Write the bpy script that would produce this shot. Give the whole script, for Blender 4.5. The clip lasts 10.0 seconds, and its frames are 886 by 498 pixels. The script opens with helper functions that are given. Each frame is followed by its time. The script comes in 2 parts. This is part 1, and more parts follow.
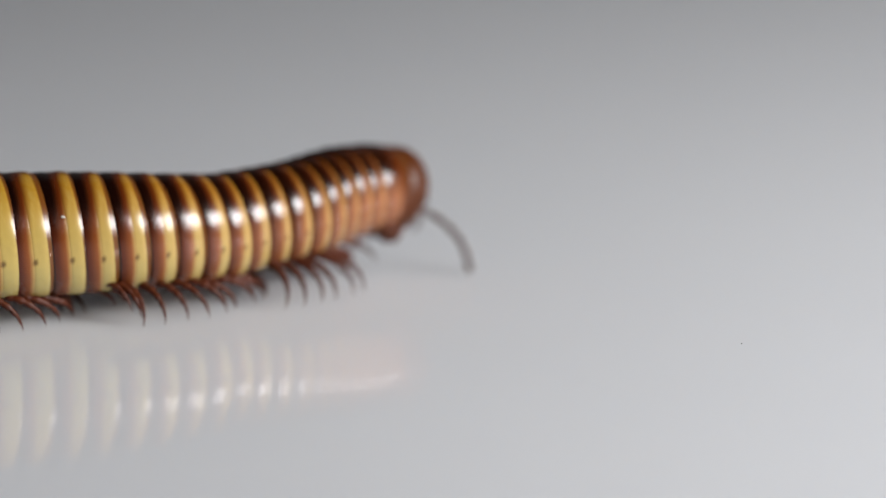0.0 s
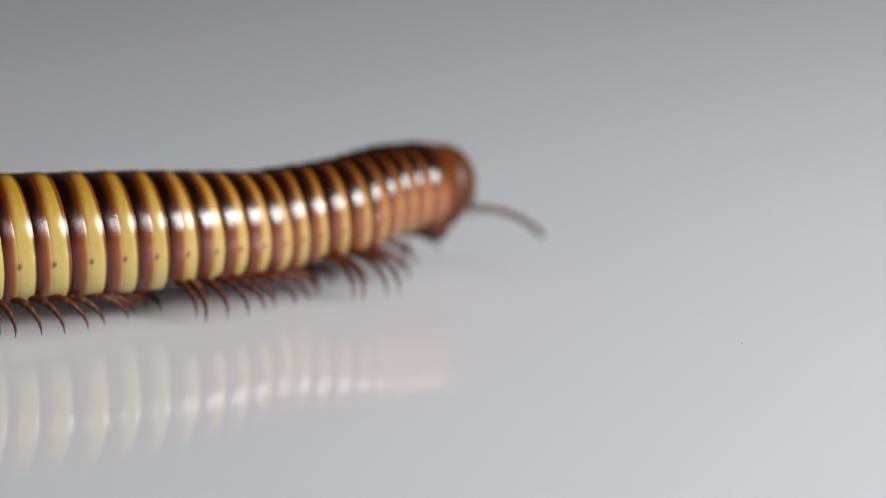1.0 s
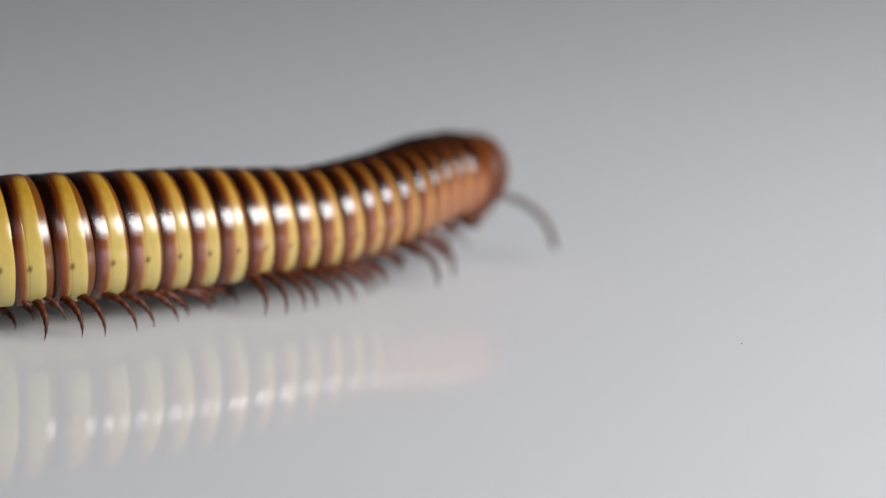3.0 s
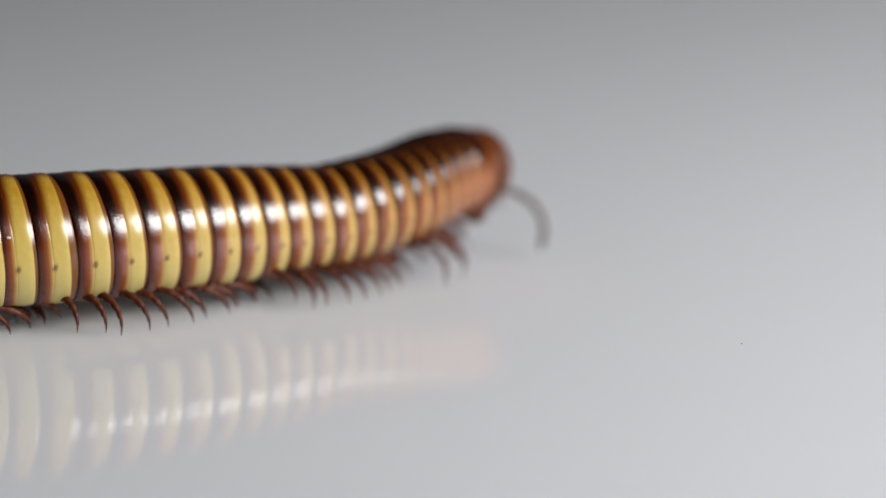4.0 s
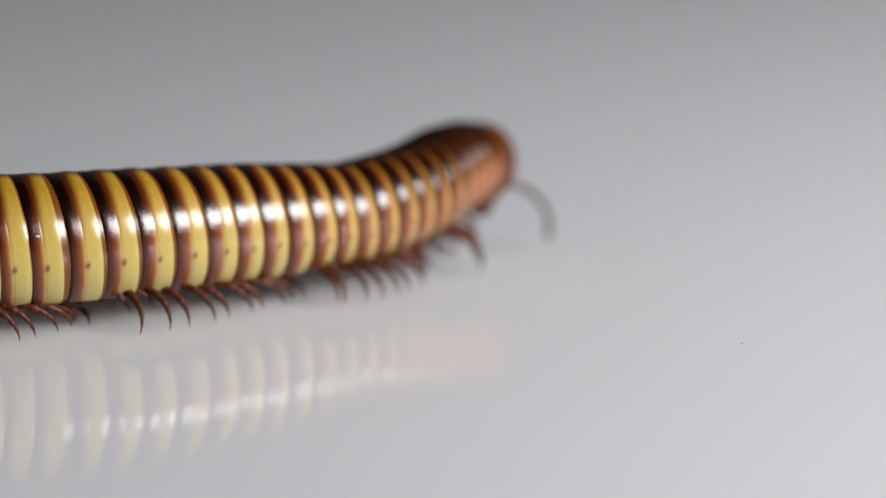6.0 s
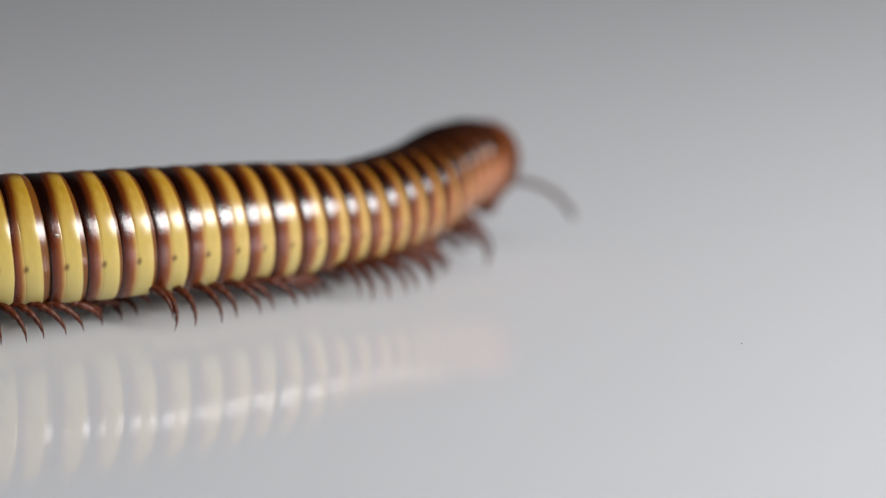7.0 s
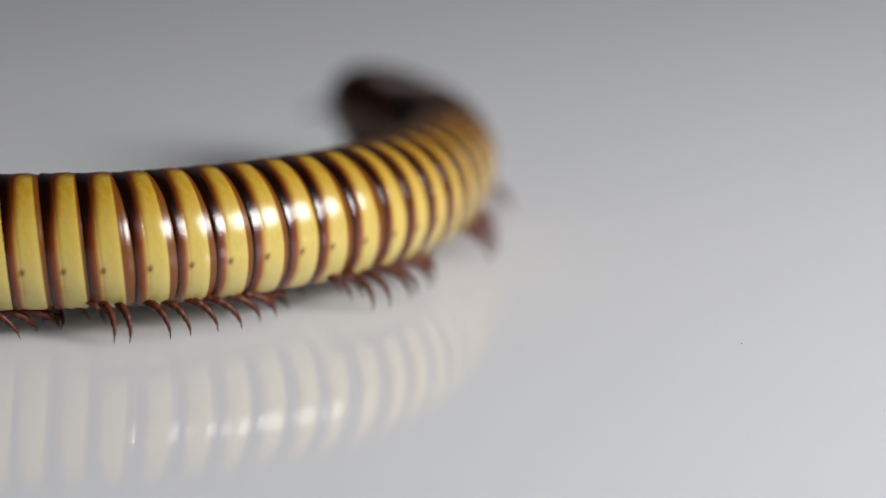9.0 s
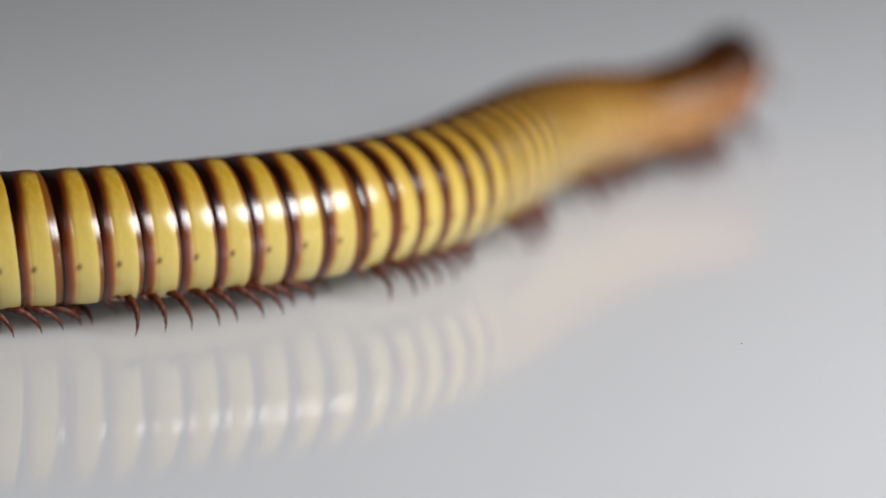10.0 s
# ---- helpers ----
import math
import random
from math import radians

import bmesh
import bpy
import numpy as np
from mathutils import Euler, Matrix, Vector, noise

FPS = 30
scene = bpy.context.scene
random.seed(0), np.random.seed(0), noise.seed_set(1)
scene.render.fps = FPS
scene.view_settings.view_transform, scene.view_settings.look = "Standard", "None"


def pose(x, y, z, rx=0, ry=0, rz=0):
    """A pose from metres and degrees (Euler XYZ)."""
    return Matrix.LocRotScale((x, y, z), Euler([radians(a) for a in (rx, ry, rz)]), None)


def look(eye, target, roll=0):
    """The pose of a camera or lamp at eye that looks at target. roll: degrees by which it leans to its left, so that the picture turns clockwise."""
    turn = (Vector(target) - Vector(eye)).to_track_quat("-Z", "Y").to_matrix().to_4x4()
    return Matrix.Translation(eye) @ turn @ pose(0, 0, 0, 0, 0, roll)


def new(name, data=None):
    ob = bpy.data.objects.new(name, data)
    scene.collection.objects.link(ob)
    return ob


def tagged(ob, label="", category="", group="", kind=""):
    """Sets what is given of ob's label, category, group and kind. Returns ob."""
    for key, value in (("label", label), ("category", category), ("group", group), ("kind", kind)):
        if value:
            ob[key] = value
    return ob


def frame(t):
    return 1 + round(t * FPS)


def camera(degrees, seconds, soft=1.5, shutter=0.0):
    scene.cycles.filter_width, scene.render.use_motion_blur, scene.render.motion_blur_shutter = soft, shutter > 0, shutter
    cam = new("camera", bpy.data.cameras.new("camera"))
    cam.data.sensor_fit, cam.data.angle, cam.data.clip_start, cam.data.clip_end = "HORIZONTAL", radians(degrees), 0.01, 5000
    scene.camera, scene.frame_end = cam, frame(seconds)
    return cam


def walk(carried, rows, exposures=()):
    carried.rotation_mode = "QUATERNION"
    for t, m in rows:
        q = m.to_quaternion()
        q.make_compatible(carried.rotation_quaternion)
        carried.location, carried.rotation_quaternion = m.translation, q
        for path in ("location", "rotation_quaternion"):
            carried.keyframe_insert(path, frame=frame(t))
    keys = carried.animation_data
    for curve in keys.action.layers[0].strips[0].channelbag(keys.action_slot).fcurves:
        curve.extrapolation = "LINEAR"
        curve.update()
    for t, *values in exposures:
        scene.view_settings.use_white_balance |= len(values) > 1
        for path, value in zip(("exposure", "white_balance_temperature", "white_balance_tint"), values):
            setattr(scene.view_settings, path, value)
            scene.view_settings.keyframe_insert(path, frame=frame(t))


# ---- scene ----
cam = camera(14.0, 10.0, soft=1.3, shutter=0.15)
cam.data.dof.use_dof = True
cam.data.dof.focus_distance = 0.2362
cam.data.dof.aperture_fstop = 12.0
cam.data.dof.aperture_blades = 0
EYE = pose(0, -0.10859, 0.05796, 77.30)
walk(cam, [(0.0, EYE), (10.0, EYE)])

MM = 0.001

# ---- light: a softbox over the camera's right shoulder ----
world = bpy.data.worlds.new("studio_air")
world.use_nodes = True
world.node_tree.nodes["Background"].inputs[0].default_value = (0.5, 0.52, 0.55, 1)
world.node_tree.nodes["Background"].inputs[1].default_value = 0.006
scene.world = world


def area_lamp(name, eye, target, roll, power, width, height, colour):
    data = bpy.data.lights.new(name, "AREA")
    data.shape, data.size, data.size_y = "RECTANGLE", width, height
    data.energy, data.color = power, colour
    ob = new(name, data)
    ob.matrix_world = look(eye, target, roll)
    return ob


area_lamp("softbox_lamp", (0.300, -0.003, 0.165), (0.06, 0.52, 0.005), 22, 2.85, 0.23, 0.13, (0.985, 0.99, 1.0))


# ---- materials ----
def material(name):
    m = bpy.data.materials.new(name)
    m.use_nodes = True
    return m, m.node_tree, m.node_tree.nodes["Principled BSDF"]


def node(tree, kind, **values):
    n = tree.nodes.new(kind)
    for key, value in values.items():
        n.inputs[key.replace("_", " ")].default_value = value
    return n


def calc(tree, op, a, b=None, c=None, clamp=False):
    n = tree.nodes.new("ShaderNodeMath")
    n.operation, n.use_clamp = op, clamp
    for k, v in enumerate((a, b, c)):
        if v is None:
            continue
        if isinstance(v, (int, float)):
            n.inputs[k].default_value = v
        else:
            tree.links.new(v, n.inputs[k])
    return n.outputs[0]


def ease(tree, value, lo, hi, to_lo=0.0, to_hi=1.0):
    n = tree.nodes.new("ShaderNodeMapRange")
    n.interpolation_type = "SMOOTHSTEP"
    for k, v in enumerate((value, lo, hi, to_lo, to_hi)):
        if isinstance(v, (int, float)):
            n.inputs[k].default_value = v
        else:
            tree.links.new(v, n.inputs[k])
    return n.outputs[0]


def blend(tree, factor, a, b):
    n = tree.nodes.new("ShaderNodeMix")
    n.data_type = "RGBA"
    for socket, v in ((n.inputs[0], factor), (n.inputs[6], a), (n.inputs[7], b)):
        if isinstance(v, tuple):
            socket.default_value = (*v, 1)
        elif isinstance(v, (int, float)):
            socket.default_value = v
        else:
            tree.links.new(v, socket)
    return n.outputs[2]


def noise_of(tree, scale, detail=3.0, vector=None):
    n = node(tree, "ShaderNodeTexNoise", Scale=scale, Detail=detail)
    if vector is not None:
        tree.links.new(vector, n.inputs["Vector"])
    return n.outputs[0]


def object_coords(tree):
    return tree.nodes.new("ShaderNodeTexCoord").outputs["Object"]


def bump(tree, shader, height, strength, distance):
    n = node(tree, "ShaderNodeBump", Strength=strength, Distance=distance)
    tree.links.new(height, n.inputs["Height"])
    tree.links.new(n.outputs[0], shader.inputs["Normal"])


def acrylic_material():
    m, tree, s = material("white_gloss_acrylic")
    xyz = object_coords(tree)
    haze = noise_of(tree, 18.0, 4.0, xyz)
    tree.links.new(blend(tree, haze, (0.79, 0.795, 0.82), (0.82, 0.823, 0.843)), s.inputs["Base Color"])
    tree.links.new(ease(tree, noise_of(tree, 60.0, 5.0, xyz), 0.3, 0.8, 0.045, 0.075), s.inputs["Roughness"])
    s.inputs["IOR"].default_value = 1.27
    s.inputs["Subsurface Weight"].default_value = 0.85
    s.inputs["Subsurface Radius"].default_value = (1.0, 0.97, 0.95)
    s.inputs["Subsurface Scale"].default_value = 0.007
    return m


def paint_material(name, a, b, roughness, scale=6.0):
    m, tree, s = material(name)
    xyz = object_coords(tree)
    tree.links.new(blend(tree, noise_of(tree, scale, 5.0, xyz), a, b), s.inputs["Base Color"])
    s.inputs["Roughness"].default_value = roughness
    bump(tree, s, noise_of(tree, scale * 40, 3.0, xyz), 0.2, 0.001)
    return m


def mixed(f, a, b):
    return tuple(x * (1 - f) + y * f for x, y in zip(a, b))


def ring_material(i, front, gold, collar=False):
    """Banded chitin of ring i. front: 0 on the trunk, 1 at the neck, where the yellow turns tan and the flank is
    painted paler for sheen. gold: how golden the yellow is.
    """
    m, tree, s = material("banded_chitin")
    on_back, on_flank, suture = band(i)
    uv = tree.nodes.new("ShaderNodeUVMap")
    split = tree.nodes.new("ShaderNodeSeparateXYZ")
    tree.links.new(uv.outputs[0], split.inputs[0])
    u, v = split.outputs[0], split.outputs[1]
    xyz = object_coords(tree)
    grain, cloud = noise_of(tree, 9000.0, 3.0, xyz), noise_of(tree, 900.0, 3.0, xyz)
    # the dark hind band: black running out to red-brown on the back, narrow and brown on the flank
    width = ease(tree, v, 0.12, 0.50, on_back, on_flank)
    width = calc(tree, "ADD", width, ease(tree, v, 0.0, 0.14, 0.08, 0.0))
    width = calc(tree, "ADD", width, calc(tree, "MULTIPLY", calc(tree, "SUBTRACT", cloud, 0.5), 0.04))
    edge = ease(tree, v, 0.2, 0.55, 0.14, 0.12)
    pale = ease(tree, u, calc(tree, "SUBTRACT", width, edge), calc(tree, "ADD", width, edge))
    flank = ease(tree, v, 0.26 + 0.04 * front, 0.56)
    warm = ease(tree, u, calc(tree, "MULTIPLY", width, ease(tree, v, 0.2, 0.5, 0.40, 0.15)), calc(tree, "ADD", width, 0.03))
    back = blend(tree, warm, mixed(front, (0.005, 0.0008, 0.0003), (0.018, 0.0035, 0.0008)), mixed(front, (0.15, 0.027, 0.003), (0.075, 0.014, 0.0016)))
    # the neck's flank tones, dark and yellow, are lightened to hold reflected sheen
    side = blend(tree, warm, mixed(front, (0.075, 0.010, 0.0015), (0.25, 0.085, 0.036)), mixed(front, (0.27, 0.072, 0.013), (0.34, 0.125, 0.048)))
    dark = blend(tree, flank, back, side)
    back_yellow = mixed(front, mixed(gold, (0.39, 0.225, 0.017), (0.38, 0.165, 0.013)), (0.17, 0.05, 0.006))
    side_yellow = mixed(front ** 1.5, mixed(gold, (0.52, 0.385, 0.092), (0.50, 0.335, 0.11)), (0.40, 0.17, 0.065))
    if collar:
        back_yellow, side_yellow = (0.10, 0.019, 0.0018), (0.12, 0.03, 0.006)
    yellow = blend(tree, ease(tree, v, 0.15, 0.53), back_yellow, side_yellow)
    yellow = blend(tree, ease(tree, v, 0.50, 0.72, 0.0, 0.65 * (1 - front)), yellow, (0.54, 0.455, 0.175))
    # faint clouds and cracks in the pale enamel
    yellow = blend(tree, calc(tree, "MULTIPLY", ease(tree, cloud, 0.5, 0.75), 0.30), yellow, tuple(0.8 * c for c in side_yellow))
    streak = tree.nodes.new("ShaderNodeMapping")
    streak.inputs["Scale"].default_value = (2.0, 1.0, 1.0)
    tree.links.new(xyz, streak.inputs[0])
    fibre = noise_of(tree, 1500.0, 5.0, streak.outputs[0])
    yellow = blend(tree, ease(tree, fibre, 0.40, 0.75, 0.0, 0.25), yellow, tuple(min(1.0, 1.22 * c) for c in side_yellow))
    # the yellow runs out to brown along the middle of the back
    yellow = blend(tree, ease(tree, calc(tree, "ADD", v, calc(tree, "MULTIPLY", cloud, 0.04)), 0.0, 0.10), (0.15, 0.055, 0.005), yellow)
    # the thin amber fore margin that slides under the ring ahead
    yellow = blend(tree, ease(tree, u, 0.89, 0.945), yellow, mixed(front, (0.14, 0.045, 0.006), (0.10, 0.03, 0.006)))
    colour = blend(tree, pale, dark, yellow)
    # a pale line along the suture, the dark hind edge, and the pore tick on each flank
    seam = calc(tree, "SUBTRACT", 1.0, ease(tree, calc(tree, "ABSOLUTE", calc(tree, "SUBTRACT", u, suture)), 0.004, 0.016))
    colour = blend(tree, calc(tree, "MULTIPLY", seam, 0.10), colour, (0.12, 0.04, 0.015))
    edge_line = calc(tree, "SUBTRACT", 1.0, ease(tree, u, 0.005, 0.035))
    colour = blend(tree, calc(tree, "MULTIPLY", edge_line, 0.85), colour, (0.020, 0.004, 0.001))
    du = calc(tree, "MULTIPLY", calc(tree, "SUBTRACT", u, suture + 0.03), 1.6)
    dv = calc(tree, "MULTIPLY", calc(tree, "SUBTRACT", calc(tree, "ADD", v, calc(tree, "MULTIPLY", u, 0.06)), 0.572 + 0.06 * suture), 7.5)
    far = calc(tree, "SQRT", calc(tree, "ADD", calc(tree, "MULTIPLY", du, du), calc(tree, "MULTIPLY", dv, dv)))
    far = calc(tree, "ADD", far, calc(tree, "MULTIPLY", calc(tree, "SUBTRACT", grain, 0.5), 0.16))
    spot = calc(tree, "SUBTRACT", 1.0, ease(tree, far, 0.03, 0.21))
    colour = blend(tree, calc(tree, "MULTIPLY", spot, 0.75), colour, (0.08, 0.024, 0.006))
    tree.links.new(colour, s.inputs["Base Color"])
    tree.links.new(ease(tree, pale, 0.0, 1.0, 0.21, 0.25), s.inputs["Roughness"])
    s.inputs["IOR"].default_value = 1.53
    # fine lengthwise scratches low on the flank, leathery relief on the dark band
    lines = node(tree, "ShaderNodeTexWave", Scale=30.0, Distortion=1.4)
    lines.bands_direction = "Y"
    tree.links.new(uv.outputs[0], lines.inputs["Vector"])
    bare = calc(tree, "SUBTRACT", 1.0, pale)
    low = calc(tree, "MULTIPLY", ease(tree, v, 0.54, 0.62), bare)
    height = calc(tree, "MULTIPLY", lines.outputs[1], calc(tree, "MULTIPLY", low, 0.8))
    pits = noise_of(tree, 6500.0, 2.0, xyz)
    height = calc(tree, "ADD", height, calc(tree, "MULTIPLY", pits, calc(tree, "ADD", calc(tree, "MULTIPLY", bare, 0.75), 0.04)))
    height = calc(tree, "ADD", height, calc(tree, "MULTIPLY", noise_of(tree, 1400.0, 2.0, xyz), 0.25))
    bump(tree, s, height, 0.35, 0.00005)
    return m


def chitin_material(name, a, b, roughness):
    m, tree, s = material(name)
    xyz = object_coords(tree)
    tree.links.new(blend(tree, noise_of(tree, 1500.0, 4.0, xyz), a, b), s.inputs["Base Color"])
    s.inputs["Roughness"].default_value = roughness
    s.inputs["IOR"].default_value = 1.38
    bump(tree, s, noise_of(tree, 7000.0, 3.0, xyz), 0.3, 0.00005)
    return m


ACRYLIC = acrylic_material()
WALL_PAINT = paint_material("grey_wall_paint", (0.045, 0.045, 0.047), (0.055, 0.055, 0.057), 0.8)
BACKDROP_PAINT = paint_material("grey_backdrop_paint", (0.15, 0.15, 0.155), (0.17, 0.17, 0.175), 0.8)
CEILING_PAINT = paint_material("dark_ceiling_paint", (0.035, 0.035, 0.035), (0.045, 0.045, 0.045), 0.9)
HEAD_CHITIN = chitin_material("red_brown_chitin", (0.06, 0.0125, 0.001), (0.10, 0.023, 0.002), 0.43)
JAW_CHITIN = chitin_material("dark_jaw_chitin", (0.05, 0.011, 0.003), (0.09, 0.022, 0.006), 0.3)
LEG_CHITIN = chitin_material("leg_chitin", (0.045, 0.008, 0.0018), (0.105, 0.021, 0.005), 0.48)
ANTENNA_CHITIN = chitin_material("antenna_chitin", (0.045, 0.02, 0.013), (0.10, 0.052, 0.036), 0.4)
EYE_CHITIN = chitin_material("eye_facets", (0.01, 0.01, 0.01), (0.02, 0.018, 0.015), 0.15)
TAIL_CHITIN = chitin_material("tail_chitin", (0.05, 0.015, 0.008), (0.09, 0.03, 0.012), 0.25)
DUST = chitin_material("grey_dust", (0.05, 0.05, 0.05), (0.12, 0.11, 0.10), 0.8)

PALE_SPECK = chitin_material("pale_speck", (0.55, 0.50, 0.42), (0.75, 0.72, 0.65), 0.6)


# ---- mesh helpers ----
def part(name, bm, mat, parent=None, label=""):
    mesh = bpy.data.meshes.new(name)
    bmesh.ops.recalc_face_normals(bm, faces=bm.faces)
    bm.to_mesh(mesh)
    bm.free()
    mesh.materials.append(mat)
    for p in mesh.polygons:
        p.use_smooth = True
    ob = new(name, mesh)
    ob.parent = parent
    if label:
        tagged(ob, label)
    return ob


def slab(size, centre, bevel=0.0):
    bm = bmesh.new()
    bmesh.ops.create_cube(bm, size=1.0)
    bmesh.ops.scale(bm, vec=size, verts=bm.verts)
    bmesh.ops.translate(bm, vec=centre, verts=bm.verts)
    if bevel:
        bmesh.ops.bevel(bm, geom=bm.edges[:], offset=bevel, segments=3, affect="EDGES")
    return bm


def tube(bm, points, radii, sides=10):
    """A closed tube along points, with a radius at each."""
    loops = []
    for k, p in enumerate(points):
        way = (points[min(k + 1, len(points) - 1)] - points[max(k - 1, 0)]).normalized()
        side = way.cross(Vector((1, 0.13, 0.07))).normalized()
        up = side.cross(way)
        loops.append([bm.verts.new(p + (side * math.cos(a) + up * math.sin(a)) * radii[k])
                      for a in (2 * math.pi * j / sides for j in range(sides))])
    for a, b in zip(loops, loops[1:]):
        for j in range(sides):
            bm.faces.new((a[j], a[(j + 1) % sides], b[(j + 1) % sides], b[j]))
    bm.faces.new(loops[0][::-1])
    bm.faces.new(loops[-1])


# ---- the setting ----
def flat(name, bm, mat):
    ob = part(name, bm, mat)
    for p in ob.data.polygons:
        p.use_smooth = False
    return ob


tagged(flat("ground", slab((1.50, 1.44, 0.012), (0.12, 0.20, -0.006), 0.0015), ACRYLIC),
       "glossy white acrylic sheet covering the table", kind="structure")
# ceiling and walls are added out of view; their greys set what the gloss reflects
tagged(flat("ceiling", slab((1.50, 1.44, 0.03), (0.12, 0.20, 0.915)), CEILING_PAINT), "added unseen dark grey ceiling that keeps reflections dark", kind="structure")
for wall_name, wall_size, wall_centre in (
        ("wall_north", (1.50, 0.03, 0.90), (0.12, 0.905, 0.45)), ("wall_south", (1.50, 0.03, 0.90), (0.12, -0.505, 0.45)),
        ("wall_east", (0.03, 1.38, 0.90), (0.855, 0.20, 0.45)), ("wall_west", (0.03, 1.38, 0.90), (-0.615, 0.20, 0.45))):
    backdrop = wall_name == "wall_north"
    tagged(flat(wall_name, slab(wall_size, wall_centre), BACKDROP_PAINT if backdrop else WALL_PAINT),
           "plain %s side of the photo booth" % ("grey" if backdrop else "dark grey"), kind="structure")


def dust_speck(x, y, size):
    bm = bmesh.new()
    bmesh.ops.create_icosphere(bm, subdivisions=2, radius=size)
    for v in bm.verts:
        v.co *= 1 + 0.5 * noise.noise(v.co * 2500)
        v.co.z = max(v.co.z * 0.6, -0.5 * size)
    bmesh.ops.translate(bm, vec=(x, y, 0.5 * size), verts=bm.verts)
    return tagged(part("dust_speck", bm, DUST), "tiny dark dust speck on the glossy white sheet", "dust speck")


dust_speck(19.52 * MM, 120.33 * MM, 0.055 * MM)

# ---- the millipede ----
RINGS = 48
PITCH = np.interp(np.arange(RINGS + 4), [0, 1, 3, 4, 5, 7, 9, 12, 14, 16, 19, 22, 25, 28, 32, 36, 60],
                  [2.30, 1.28, 1.25, 1.35, 1.46, 1.53, 1.77, 1.86, 2.09, 2.39, 2.29, 2.19, 2.43, 2.36, 2.44, 2.52, 2.45]) * MM
REAR = np.cumsum(PITCH)  # arc from the collar's front edge back to the hind rim of each ring


def girth(i):
    """The radius of ring i, counted from the collar."""
    return float(np.interp(i, [-1, 0, 1, 3, 8, 13, 17, 22, 40, 45, 47, 48],
                           [2.8, 3.08, 3.22, 3.38, 3.58, 4.12, 4.40, 4.53, 4.65, 4.3, 3.5, 2.8])) * MM


def lift(i):
    """The height of the body's axis over the sheet."""
    return float(np.interp(i, [-1, 2, 5, 9, 13, 18, 22, 44, 48], [6.5, 6.3, 5.7, 5.2, 5.5, 5.8, 5.95, 5.95, 4.6])) * MM


RING_PROFILE = ((-0.03, 0.93), (-0.03, 0.982), (-0.015, 0.995), (0.02, 1.001), (0.09, 1.005), (0.2, 1.004), (0.32, 1.000),
                (0.41, 0.9985), (0.445, 0.998), (0.455, 0.9965), (0.465, 0.9985), (0.49, 1.002), (0.55, 1.005), (0.65, 1.009), (0.76, 1.010),
                (0.84, 1.008), (0.90, 1.003), (0.95, 0.997), (0.985, 0.992), (1.0, 0.989), (1.03, 0.984), (1.36, 0.965), (1.38, 0.80))
AROUND = 72
ASLANT = 0.095  # the rings lean back


def band(i):
    """How far round the dark hind band of ring i reaches forward: on the back, on the flank, and where its suture runs."""
    back = float(np.interp(i, [0, 5, 10, 16, 24], [0.88, 0.82, 0.72, 0.62, 0.50]))
    flank = float(np.interp(i, [0, 6, 10, 15, 18, 22, 30], [0.62, 0.58, 0.54, 0.47, 0.39, 0.32, 0.30]))
    return back, flank, flank + 0.045


def ring_mesh(i, length):
    """One body ring along +x (towards the head), rounder above than below."""
    bm = bmesh.new()
    uv = bm.loops.layers.uv.new("UVMap")
    r, loops = girth(i), []
    r_next, suture = girth(i - 1), band(i)[2]
    profile = [(u if u <= 0 or u >= 1 else u * suture / 0.455 if u <= 0.455 else 1 - (1 - u) * (1 - suture) / 0.545, k) for u, k in RING_PROFILE]
    bead = float(np.interp(i, [0, 9, 15], [1.0, 1.0, 0.0]))  # the short neck rings bulge like beads
    for u, k in profile:
        if 0 < u <= 1:
            k += bead * (1.012 - 0.034 * ((u - 0.45) / 0.55) ** 2 - k)
        elif u <= 0 or u > 1:
            k -= 0.020 * bead
        rr = (r + (r_next - r) * max(0.0, u - 0.3)) * k
        loop = []
        for j in range(AROUND):
            a = 2 * math.pi * j / AROUND
            z = math.cos(a) * rr
            y = math.sin(a) * rr * 0.985
            if z < -0.86 * rr:
                z = -0.86 * rr + (z + 0.86 * rr) * 0.35
            wave = 1 + 0.0035 * noise.noise(Vector((i * 3.1, math.cos(a) * 2, math.sin(a) * 2 + u)))
            loop.append(bm.verts.new(((u - 0.5) * length - ASLANT * z, y * wave, z * wave)))
        loops.append(loop)
    for k in range(len(loops) - 1):
        for j in range(AROUND):
            n = (j + 1) % AROUND
            face = bm.faces.new((loops[k][j], loops[k][n], loops[k + 1][n], loops[k + 1][j]))
            for loop, (kk, jj) in zip(face.loops, ((k, j), (k, j + 1), (k + 1, j + 1), (k + 1, j))):
                turn = jj / AROUND
                loop[uv].uv = (-0.1 if kk < 2 else min(profile[kk][0], 1.0), 1 - abs(2 * turn - 1))
    bm.faces.new(loops[0][::-1])
    bm.faces.new(loops[-1])
    return bm


LEG_LINE = ((0, 0, 0), (0.05, 0.6, 0.02), (0.18, 1.2, 0.0), (0.40, 1.8, -0.14), (0.66, 2.35, -0.46), (0.86, 2.74, -0.92),
            (0.96, 2.98, -1.42), (0.98, 3.08, -1.94), (0.92, 3.06, -2.42))
LEG_TIP = Vector(LEG_LINE[-1]) * MM


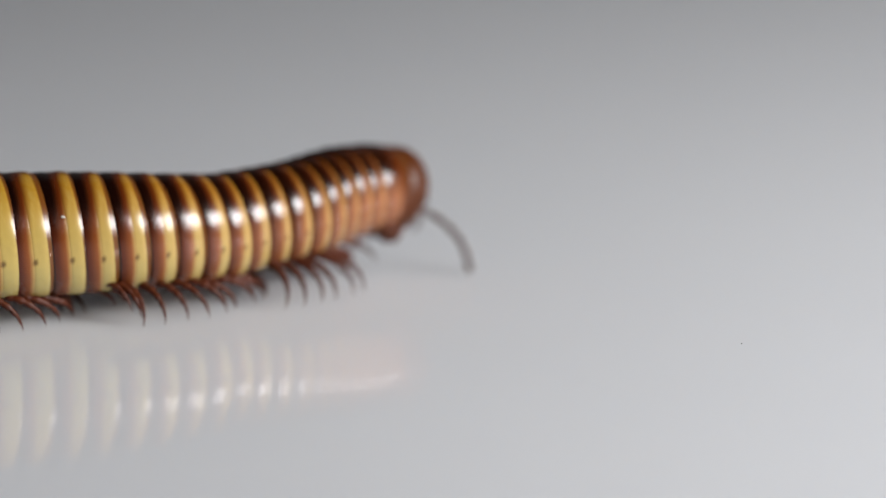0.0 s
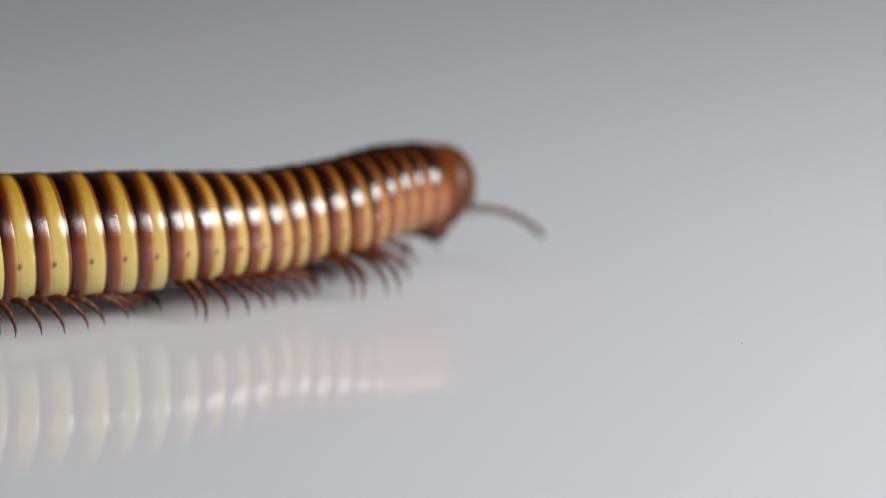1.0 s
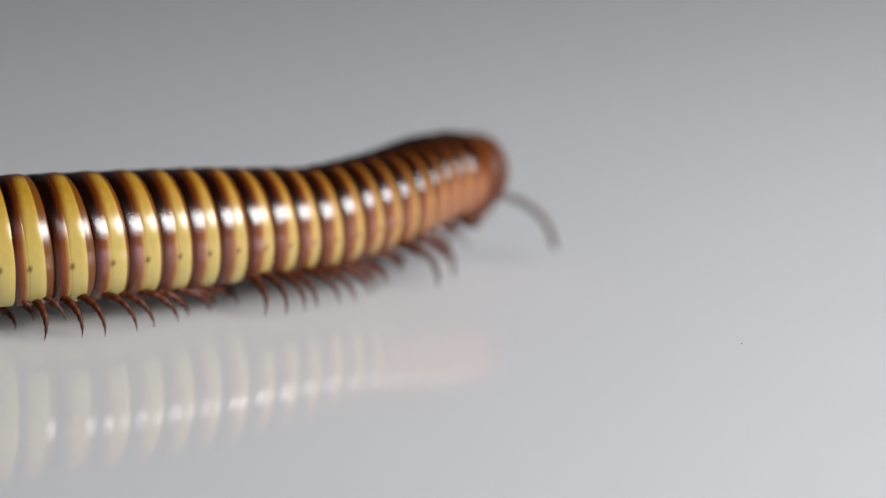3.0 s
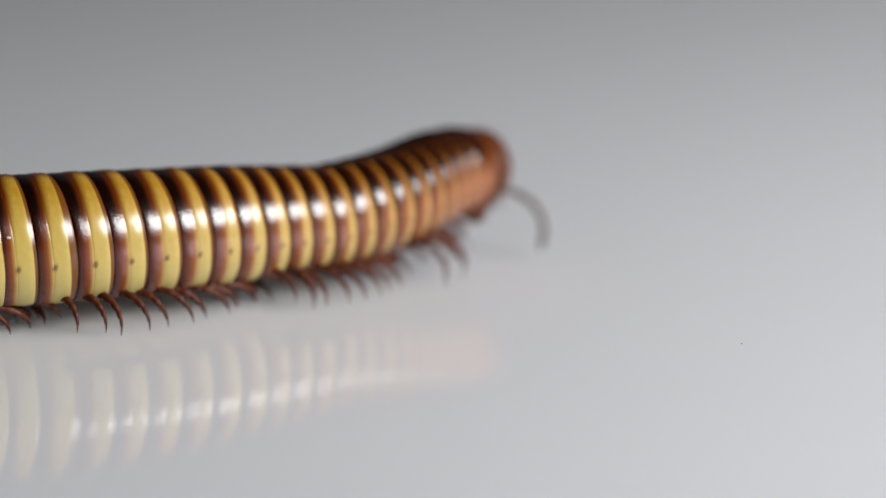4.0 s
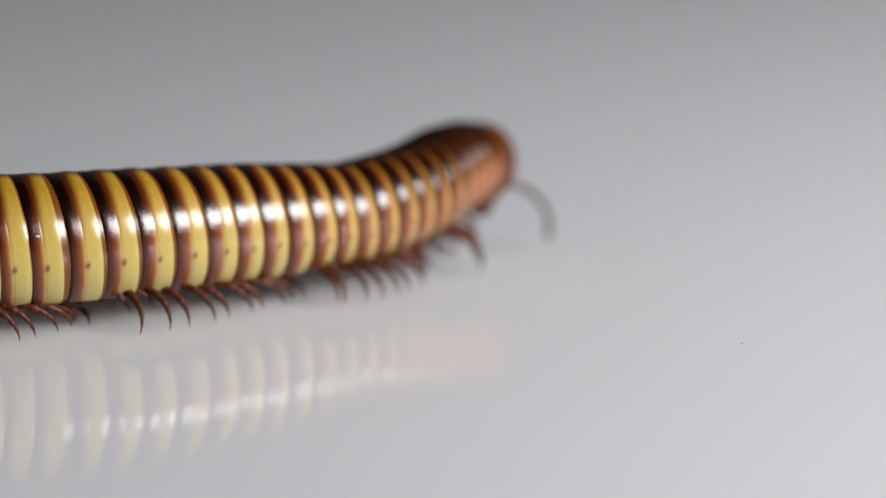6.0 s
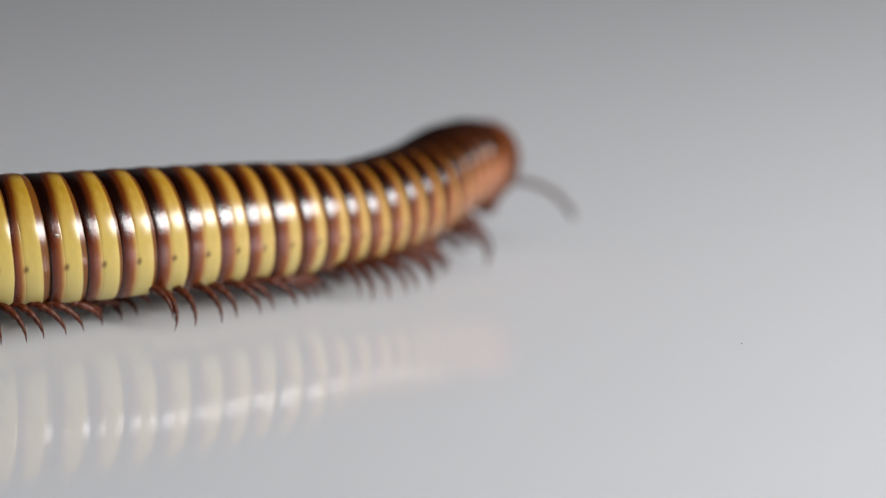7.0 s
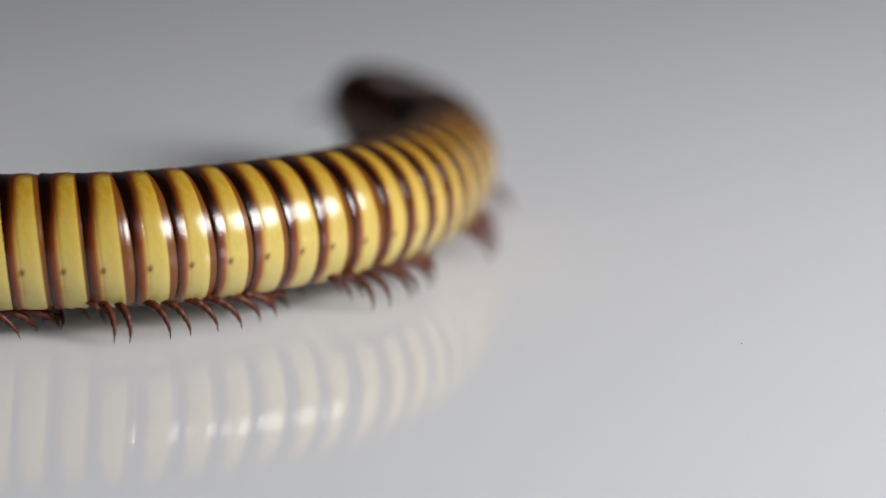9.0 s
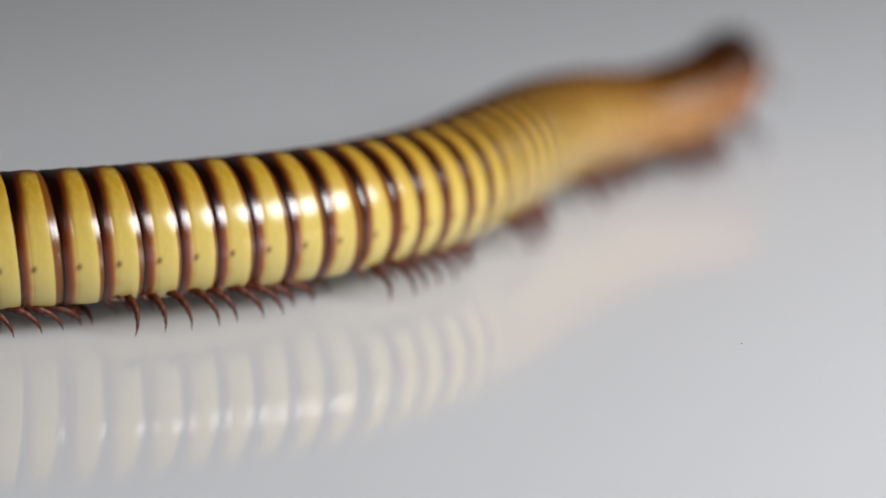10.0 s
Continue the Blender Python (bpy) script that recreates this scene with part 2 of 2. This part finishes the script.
def leg_mesh(side, scale, stout):
    """A jointed walking leg from its hip; side +1 for the animal's left, -1 for its right."""
    bm = bmesh.new()
    line = [Vector((x, y * side, z)) * MM * scale for x, y, z in LEG_LINE]
    points, radii = [], []
    thick = (0.42, 0.42, 0.40, 0.36, 0.31, 0.255, 0.185, 0.095, 0.015)
    for k in range(len(line) - 1):
        for f in (0.0, 0.14, 0.5, 0.86):
            points.append(line[k].lerp(line[k + 1], f))
            swell = {0.0: 0.76, 0.14: 0.90, 0.5: 1.04, 0.86: 1.10}[f]
            radii.append((thick[k] + (thick[k + 1] - thick[k]) * f) * swell * MM * stout)
    points.append(line[-1])
    radii.append(thick[-1] * MM)
    tube(bm, points, radii, 8)
    # short stiff bristles at the joints
    for k in range(3, 7):
        base = line[k]
        tip = base + Vector((0.10, 0.10 * side, -0.26)) * MM * scale
        tube(bm, [base, base.lerp(tip, 0.6), tip], [0.04 * MM, 0.025 * MM, 0.006 * MM], 4)
    return bm


def head_mesh():
    """A blunt, down-bent head capsule in front of the collar, broad across the brow."""
    bm = bmesh.new()
    bmesh.ops.create_uvsphere(bm, u_segments=40, v_segments=26, radius=1.0)
    for v in bm.verts:
        x, y, z = v.co
        low = max(0.0, -z)
        x = x * (2.35 - 0.55 * low) - 0.35 * low * low
        y *= 2.85 - 0.85 * low * low
        z = z * (2.95 if z > 0 else 3.75)
        v.co = Vector((x, y, z)) * MM
    return bm


def jaw_mesh(side):
    bm = bmesh.new()
    bmesh.ops.create_uvsphere(bm, u_segments=20, v_segments=14, radius=1.0)
    for v in bm.verts:
        x, y, z = v.co
        v.co = Vector((x * 1.25 - 0.75, y * 0.9 + 1.05 * side, z * 1.1 - 2.75 - 0.25 * x)) * MM
    return bm


def eye_mesh(side):
    """A patch of small round facets."""
    bm = bmesh.new()
    for row in range(4):
        for col in range(6 - row):
            m = Matrix.Translation(Vector((0.90 + 0.20 * col - 0.05 * row, side * (2.52 - 0.17 * col), -0.55 + 0.20 * row)) * MM)
            bmesh.ops.create_icosphere(bm, subdivisions=1, radius=0.13 * MM, matrix=m)
    return bm


ANTENNA_LENGTHS = (0.55, 1.25, 1.15, 1.05, 1.0, 0.9, 0.35)


def antenna_mesh(length, k):
    bm = bmesh.new()
    r = 0.22 * MM
    span = length * MM
    points = [Vector((span * f, 0, 0)) for f in (0.0, 0.06, 0.3, 0.7, 0.93, 1.0)]
    tube(bm, points, [r * f for f in ((0.5, 0.62, 0.90, 1.22, 1.26, 0.7) if k < 6 else (0.7, 0.85, 0.8, 0.6, 0.4, 0.2))], 12)
    return bm


millipede = new("millipede")
tagged(millipede, "yellow and dark-brown banded millipede walking on glossy white sheet", "millipede")

segments, legs = [], []
RING_MATERIALS = [ring_material(k, float(np.interp(k, [0, 2, 4, 6, 9, 13, 17], [1.0, 0.95, 0.78, 0.60, 0.38, 0.14, 0.0])),
                                float(np.interp(k, [0, 12, 19, 26], [1.0, 0.8, 0.25, 0.0]))) for k in range(32)]
for i in range(RINGS):
    if i == 0:
        seg = part("collar", ring_mesh(i, PITCH[i]), ring_material(0, 1.0, 1.0, True), millipede, "plain red-brown collar behind the head")
    else:
        seg = part("segment", ring_mesh(i, PITCH[i]), RING_MATERIALS[min(i, 31)], millipede)
    segments.append(seg)
    if i < 2:
        continue
    for place in ((0.12,) if i < 4 else (-0.20, 0.25)):
        for side in (1, -1):
            size = float(np.interp(i, [2, 8, 16, 46], [1.15, 1.10, 1.06, 1.06]))
            stout = float(np.interp(i, [2, 8, 16, 46], [0.60, 0.70, 0.82, 0.84]))
            size *= random.uniform(0.93, 1.07)
            leg = part("leg", leg_mesh(side, size, stout), LEG_CHITIN, seg)
            legs.append((leg, i, place, side, size, random.uniform(-1, 1)))

def fleck(parent, along, turn, size):
    """A pale speck on a ring's shell, for a dust flake and for a pit; turn: degrees down from the back, on the animal's
    right.
    """
    bm = bmesh.new()
    bmesh.ops.create_icosphere(bm, subdivisions=2, radius=size)
    r = girth(segments.index(parent)) * 1.004
    for v in bm.verts:
        v.co = Vector((v.co.x * 1.6, v.co.y * 0.5, v.co.z * 0.8)) * (1 + 0.5 * noise.noise(v.co * 9000))
        v.co += Vector((along, -math.sin(radians(turn)) * r, math.cos(radians(turn)) * r))
    part("shell_speck", bm, PALE_SPECK, parent, "pale speck on the shell")


# ring 20's speck stands for a tiny pit, ring 15's is dust
fleck(segments[20], -0.30 * PITCH[20], 74, 0.10 * MM)
fleck(segments[15], -0.15 * PITCH[15], 62, 0.10 * MM)

head = part("head", head_mesh(), HEAD_CHITIN, millipede, "shiny red-brown rounded head capsule")
antennae = []
for side in (1, -1):
    part("jaw", jaw_mesh(side), JAW_CHITIN, head, "dark red-brown jaw")
    part("eye", eye_mesh(side), EYE_CHITIN, head, "patch of black eye facets")
    antennae.append((side, [part("antenna_segment", antenna_mesh(n, k), ANTENNA_CHITIN, head) for k, n in enumerate(ANTENNA_LENGTHS)]))


def tail_mesh():
    bm = bmesh.new()
    bmesh.ops.create_uvsphere(bm, u_segments=32, v_segments=18, radius=1.0)
    for v in bm.verts:
        v.co = Vector((v.co.x * 2.6 - 0.2, v.co.y * 2.75, v.co.z * 2.75)) * MM
    return bm


telson = part("telson", tail_mesh(), TAIL_CHITIN, millipede, "dark rounded tail end")

# ---- how it crawls: the body's line on the sheet, in millimetres, every 4 mm of arc, and how far the body has slid along it ----
BENDS = {}


def bend(t, *points):
    BENDS[t] = np.array(points)


bend(0, (-29.6, 126.9), (-25.8, 128.1), (-22.0, 129.2), (-18.3, 130.8), (-14.9, 132.8), (-11.5, 134.7), (-8.4, 137.2), (-5.3, 139.6), (-2.2, 142.0), (0.9, 144.6), (3.9, 147.2))
bend(1, (-29.5, 125.6), (-25.8, 127.1), (-22.1, 128.6), (-18.4, 130.2), (-15.0, 132.1), (-11.6, 134.1), (-8.0, 135.7), (-4.7, 137.9), (-1.5, 140.2), (1.7, 142.6), (5.1, 144.6))
bend(2.5, (-29.4, 124.7), (-25.6, 126.0), (-22.0, 127.8), (-18.5, 129.6), (-14.9, 131.3), (-11.4, 133.3), (-8.0, 135.3), (-4.9, 137.6), (-1.9, 140.2), (1.1, 142.8), (4.1, 145.4), (7.3, 147.9))
bend(4.5, (-29.3, 124.5), (-25.6, 125.8), (-22.0, 127.5), (-18.4, 129.4), (-15.0, 131.5), (-11.6, 133.6), (-8.2, 135.7), (-5.0, 137.8), (-2.2, 140.6), (0.3, 143.6), (2.9, 146.7), (5.5, 149.7), (8.1, 152.7))
bend(5.5, (-29.3, 124.4), (-25.6, 125.7), (-21.9, 127.4), (-18.4, 129.3), (-15.0, 131.4), (-11.5, 133.4), (-8.2, 135.5), (-4.9, 137.7), (-2.1, 140.4), (0.2, 143.6), (2.5, 146.8), (5.0, 149.9), (7.5, 153.0))
bend(7.5, (-29.3, 124.3), (-25.5, 125.6), (-21.9, 127.2), (-18.4, 129.1), (-15.0, 131.1), (-11.5, 133.0), (-8.2, 135.3), (-5.1, 137.7), (-2.2, 140.3), (-0.1, 143.6), (2.2, 146.8), (4.3, 150.1), (6.1, 153.7))
bend(8, (-29.3, 124.2), (-25.4, 125.0), (-21.5, 126.1), (-17.8, 127.6), (-14.3, 129.5), (-11.1, 131.8), (-8.1, 134.4), (-5.1, 137.0), (-2.4, 140.0), (-0.4, 143.3), (1.2, 147.0), (2.3, 150.8), (3.0, 154.7), (3.2, 158.7), (3.2, 162.7), (3.0, 166.6))
bend(8.3, (-29.3, 124.1), (-25.4, 124.8), (-21.4, 125.6), (-17.6, 126.8), (-13.9, 128.3), (-10.5, 130.4), (-7.4, 132.9), (-5.0, 136.1), (-2.7, 139.4), (-1.0, 143.0), (0.3, 146.8), (1.3, 150.6), (1.7, 154.6), (1.1, 158.5), (-0.3, 162.3), (-1.9, 165.9), (-4.4, 169.0))
bend(8.6, (-29.3, 124.0), (-25.3, 124.6), (-21.4, 125.3), (-17.6, 126.6), (-13.9, 128.1), (-10.4, 130.1), (-7.2, 132.5), (-4.5, 135.4), (-2.5, 138.8), (-1.1, 142.6), (-0.1, 146.5), (0.6, 150.4), (1.0, 154.4), (0.9, 158.4), (-0.4, 162.1), (-3.2, 164.9), (-6.4, 167.3), (-10.0, 169.1))
bend(8.8, (-29.2, 124.0), (-25.2, 124.4), (-21.3, 124.9), (-17.4, 126.1), (-13.7, 127.6), (-10.4, 129.8), (-7.3, 132.4), (-5.0, 135.6), (-3.0, 139.1), (-1.6, 142.8), (-0.7, 146.7), (0.2, 150.6), (0.6, 154.6), (0.7, 158.6), (0.3, 162.6), (-1.6, 166.0), (-4.4, 168.9), (-6.1, 172.5), (-7.1, 176.3))
bend(9, (-29.2, 123.8), (-25.2, 124.2), (-21.3, 124.7), (-17.5, 126.1), (-14.0, 128.0), (-10.7, 130.3), (-7.6, 132.8), (-5.1, 136.0), (-3.2, 139.4), (-1.8, 143.2), (-0.9, 147.1), (-0.3, 151.1), (0.0, 155.0), (0.1, 159.0), (-0.2, 163.0), (-1.4, 166.8), (-3.7, 170.1), (-5.9, 173.4), (-6.8, 177.3), (-7.4, 181.3))
bend(9.2, (-29.2, 123.8), (-25.2, 124.2), (-21.3, 124.7), (-17.5, 126.0), (-13.8, 127.4), (-10.2, 129.3), (-7.1, 131.6), (-4.7, 134.8), (-3.2, 138.5), (-1.9, 142.3), (-0.9, 146.2), (-0.3, 150.1), (0.2, 154.1), (0.7, 158.1), (1.0, 162.0), (1.5, 166.0), (2.0, 169.9), (2.5, 173.9), (3.1, 177.8), (3.5, 181.8), (4.0, 185.8))
bend(9.4, (-29.3, 124.0), (-25.3, 124.5), (-21.4, 125.1), (-17.5, 126.0), (-13.8, 127.5), (-10.5, 129.7), (-7.5, 132.5), (-5.5, 135.9), (-3.7, 139.5), (-2.1, 143.2), (-0.8, 146.9), (0.4, 150.7), (1.6, 154.5), (2.8, 158.4), (4.0, 162.2), (5.3, 165.9), (8.2, 168.7), (11.9, 170.3), (15.7, 171.5), (19.5, 172.7), (23.3, 173.9))
bend(9.6, (-29.3, 124.0), (-25.3, 124.4), (-21.4, 125.2), (-17.6, 126.3), (-13.9, 127.9), (-10.5, 129.9), (-7.5, 132.7), (-5.5, 136.1), (-3.6, 139.7), (-1.9, 143.2), (-0.7, 147.1), (0.5, 150.9), (1.7, 154.7), (2.9, 158.5), (4.0, 162.4), (5.4, 166.1), (8.3, 168.8), (12.0, 170.3), (15.8, 171.5), (19.6, 172.7), (23.5, 173.9))
bend(9.8, (-29.2, 124.1), (-25.2, 124.7), (-21.4, 125.7), (-17.6, 127.0), (-13.9, 128.6), (-10.5, 130.7), (-7.5, 133.3), (-5.2, 136.6), (-3.2, 140.1), (-1.4, 143.6), (0.1, 147.3), (1.4, 151.1), (2.7, 154.9), (4.0, 158.7), (5.5, 162.4), (7.4, 165.9), (10.0, 169.0), (13.2, 171.3), (16.8, 173.2), (20.1, 175.4), (22.3, 178.7), (23.7, 182.5))
bend(10, (-29.3, 124.4), (-25.4, 125.4), (-21.7, 126.7), (-18.0, 128.3), (-14.4, 130.0), (-10.9, 131.9), (-7.6, 134.2), (-4.8, 137.1), (-2.2, 140.2), (-0.1, 143.5), (1.6, 147.2), (3.1, 150.9), (4.5, 154.6), (5.9, 158.4), (7.4, 162.1), (9.1, 165.7), (11.3, 169.1), (13.9, 172.1), (16.9, 174.8), (20.0, 177.3), (22.4, 180.4), (23.6, 184.2), (24.1, 188.2), (24.3, 192.2))
# the arc of the twentieth ring's hind rim, and how far the neck is drawn together
SLIDE = {0: -8.65, 0.5: -7.05, 1: -5.35, 1.5: -4.15, 2: -3.43, 2.5: -2.72, 4: -0.58, 4.5: -0.14, 5: 0.26, 5.5: 0.80, 7: 2.33, 7.5: 2.85,
         7.6: 3.05, 7.7: 3.95, 7.8: 6.50, 7.9: 8.65, 8: 10.98, 8.1: 13.45, 8.2: 15.8, 8.3: 17.6, 8.4: 19.25, 8.5: 20.8, 8.6: 22.48,
         8.7: 24.18, 8.8: 25.71, 8.9: 27.23, 9: 28.88, 9.1: 30.63, 9.2: 31.75, 9.3: 33.07, 9.4: 34.4, 9.5: 35.59, 9.6: 37.76, 9.7: 39.85,
         9.8: 42.05, 9.9: 44.4, 10: 46.51}
SQUEEZE = {0: 0.989, 0.5: 0.986, 1: 0.99, 2.5: 1.014, 4: 0.997, 5.5: 0.994, 7.5: 0.983, 7.8: 0.990, 8: 1.01, 8.3: 1.03, 8.5: 1.05, 8.7: 1.045, 9: 1.04, 9.2: 1.02, 9.4: 1, 10: 1}
# the ring at which the wave of steps stands; the wave runs forward over the body
CREST = {0: 14.7, 0.6: 14.2, 1.2: 13.8, 1.8: 13.5, 2.7: 13.2, 3.8: 12.6, 4.6: 12.5, 5.4: 12.35, 6.9: 11.4, 7.4: 11.1, 7.6: 11.0, 7.7: 10.1,
         7.8: 8.4, 7.9: 6.5, 8: 4.9, 8.1: 3.2, 8.2: 1.4, 8.3: 0.0, 8.4: -1.15, 8.5: -2.4, 8.7: -5.0, 8.9: -8.2, 9.1: -10.6, 9.3: -13.5,
         9.5: -15.2, 9.7: -18.1, 9.9: -22.2, 10: -23.5}
RISE = {0: 0.05, 2.5: 0.32, 4.5: 0.55, 7.5: 0.65, 8.0: 0.7, 8.3: 0.7, 8.6: 0.3, 8.8: 0.1, 9.0: -0.1, 9.2: 0.2, 9.4: -0.1, 9.6: -0.1, 9.8: 0.5, 10: 1.0}
# how far the trunk arches up behind the neck
ARCH = {0: 0.0, 9.1: 0.0, 9.3: 0.6, 9.6: 0.8, 9.8: 0.4, 10: 0.2}
ARCS = np.arange(-0.150, 0.130, 0.0005)


def table(data, t):
    return float(np.interp(t, list(data), list(data.values())))


def line_of(t):
    """The body's line at a key time: a place for each arc, carried on straight at both ends."""
    pts = BENDS[t] * MM
    n = len(pts)
    out = []
    for s in ARCS / 0.004:
        if s <= 0:
            out.append(pts[0] + (pts[1] - pts[0]) * s)
        elif s >= n - 1:
            out.append(pts[-1] + (pts[-1] - pts[-2]) * (s - n + 1))
        else:
            k = int(s)
            f = s - k
            p = [pts[min(max(k + d, 0), n - 1)] for d in (-1, 0, 1, 2)]
            out.append(0.5 * (2 * p[1] + (p[2] - p[0]) * f + (2 * p[0] - 5 * p[1] + 4 * p[2] - p[3]) * f * f
                              + (3 * p[1] - p[0] - 3 * p[2] + p[3]) * f ** 3))
    return np.array(out)


# each ring sits a little askew
TILT = [(random.uniform(-0.3, 0.3), random.uniform(-0.5, 0.5)) for _ in range(RINGS)]


def motions():
    lines = {t: line_of(t) for t in BENDS}
    keys = sorted(BENDS)
    times = [round(0.1 * k, 1) for k in range(101)]
    ring_rows = [[] for _ in range(RINGS)]
    head_rows, tail_rows, leg_rows = [], [], [[] for _ in legs]
    for t in times:
        a = max(k for k in keys if k <= t)
        b = min((k for k in keys if k > t), default=a)
        f = (t - a) / (b - a) if b > a else 0.0
        line = lines[a] * (1 - f) + lines[b] * f
        anchor, squeeze, rise, arch = table(SLIDE, t) * MM, table(SQUEEZE, t), table(RISE, t) * MM, table(ARCH, t) * MM

        def height(i):
            """The height of ring i's axis over the sheet."""
            return lift(i) + rise * max(0.0, 1 - i / 9) + arch * math.exp(-((i - 16) / 6) ** 2)

        def spot(i, ahead=0.0):
            """Place and heading of ring i."""
            s = anchor - (REAR[i] - REAR[20]) * (squeeze if i < 20 else 1.0) + 0.5 * PITCH[i] + ahead
            q = [np.array([np.interp(s + d, ARCS, line[:, k]) for k in (0, 1)]) for d in (-0.0012, 0.0, 0.0012)]
            way = q[2] - q[0]
            return q[1], math.degrees(math.atan2(way[1], way[0]))

        for i in range(RINGS):
            (x, y), yaw = spot(i)
            ring_rows[i].append((t, pose(x, y, height(i), 0, TILT[i][0], yaw + TILT[i][1])))
        (x, y), yaw = spot(0, 1.7 * MM)
        head_rows.append((t, pose(x, y, lift(-1) + rise - 0.35 * MM, 0, 12, yaw)))
        (x, y), yaw = spot(RINGS, -0.2 * MM)
        tail_rows.append((t, pose(x, y, lift(RINGS), 0, 0, yaw)))

        crest = table(CREST, t)
        for k, (leg, i, place, side, size, stray) in enumerate(legs):
            phase = 0.13 + (i - place - crest) / 6.8 + 0.05 * stray + (0.04 if side > 0 else 0.0)
            phase -= math.floor(phase)
            # 0 to 0.26 swings forward, folded under, in the air, the rest sweeps back on the sheet
            if phase < 0.26:
                g = phase / 0.26
                swing, high = -14 + 84 * g ** 0.6, 1.2 * math.sin(math.pi * g) ** 0.7
            else:
                g = (phase - 0.26) / 0.74
                swing, high = 70 - 84 * g, 0.0
            hip = Vector((place * PITCH[i], side * (1.1 - 0.6 * high) * MM, -0.80 * girth(i)))
            drop = -(height(i) + hip.z) + (0.03 + high) * MM
            swing += 7 * stray + (22 if i < 5 else 0)
            high += max(0.0, (6 - i) * 0.18)
            lean = 0.72 * swing
            xt, yt, zt = LEG_TIP.x * size, LEG_TIP.y * size, LEG_TIP.z * size
            drop = (drop - xt * math.sin(radians(lean))) / math.cos(radians(lean))
            reach = math.hypot(yt, zt)
            down = math.degrees(math.asin(max(-1.0, min(1.0, drop / reach))) - math.atan2(zt, yt))
            m = Matrix.Translation(hip) @ pose(0, 0, 0, 0, 0, -side * 0.62 * swing) @ pose(0, 0, 0, 0, -lean, 0) @ pose(0, 0, 0, side * down, 0, 0)
            leg_rows[k].append((t, m))
    for ob, rows in zip(segments, ring_rows):
        walk(ob, rows)
    walk(head, head_rows)
    walk(telson, tail_rows)
    for (leg, *_), rows in zip(legs, leg_rows):
        walk(leg, rows)

    # antennae: time, outward, upward and how each joint bends on
    feel = {-1: [(0, 30, -22, 0, 12), (0.5, 30, -19, 0, 13), (0.7, 30, -8, 0, 11), (1, 30, 1, 0, 9), (1.5, 30, -20, 0, 8), (2, 32, -24, 0, 9),
                 (2.5, 34, -14, 0, 12), (3.3, 36, -8, 0, 15), (4, 38, -6, 0, 20), (4.5, 38, -8, 0, 21), (5, 40, -16, 0, 18), (5.5, 40, -12, 0, 20),
                 (6.3, 40, -6, 0, 16), (7, 40, -2, 0, 12), (7.5, 40, 0, 0, 9), (8, 40, 2, 4, 6), (8.5, 20, 18, 0, 6), (9, 25, 10, 0, 8),
                 (9.5, 20, -4, 0, 9), (10, 25, 6, 0, 9)],
            1: [(0, 25, 0, 4, 12), (1, 18, 6, 4, 10), (2.5, 25, 0, 4, 12), (4, 20, 6, 0, 12), (5.5, 28, 6, 3, 12), (7, 35, 12, 3, 8),
                (7.5, 30, 20, 0, 6), (8, 75, 20, 0, 2), (8.5, 20, 26, 0, 3), (9, 20, 15, 0, 7), (9.5, 25, 5, 0, 10), (10, 20, 10, 0, 10)]}
    for side, chain in antennae:
        rows = [[] for _ in chain]
        for t, out, up, twist, droop in feel[side]:
            m = Matrix.Translation(Vector((1.80, side * 1.35, -1.30)) * MM) @ pose(0, 0, 0, 0, -up - 12, side * out)
            for k, length in enumerate(ANTENNA_LENGTHS):
                rows[k].append((t, m.copy()))
                m = m @ Matrix.Translation((length * MM * 0.97, 0, 0)) @ pose(0, 0, 0, 0, droop, side * twist)
        for ob, r in zip(chain, rows):
            walk(ob, r)


motions()
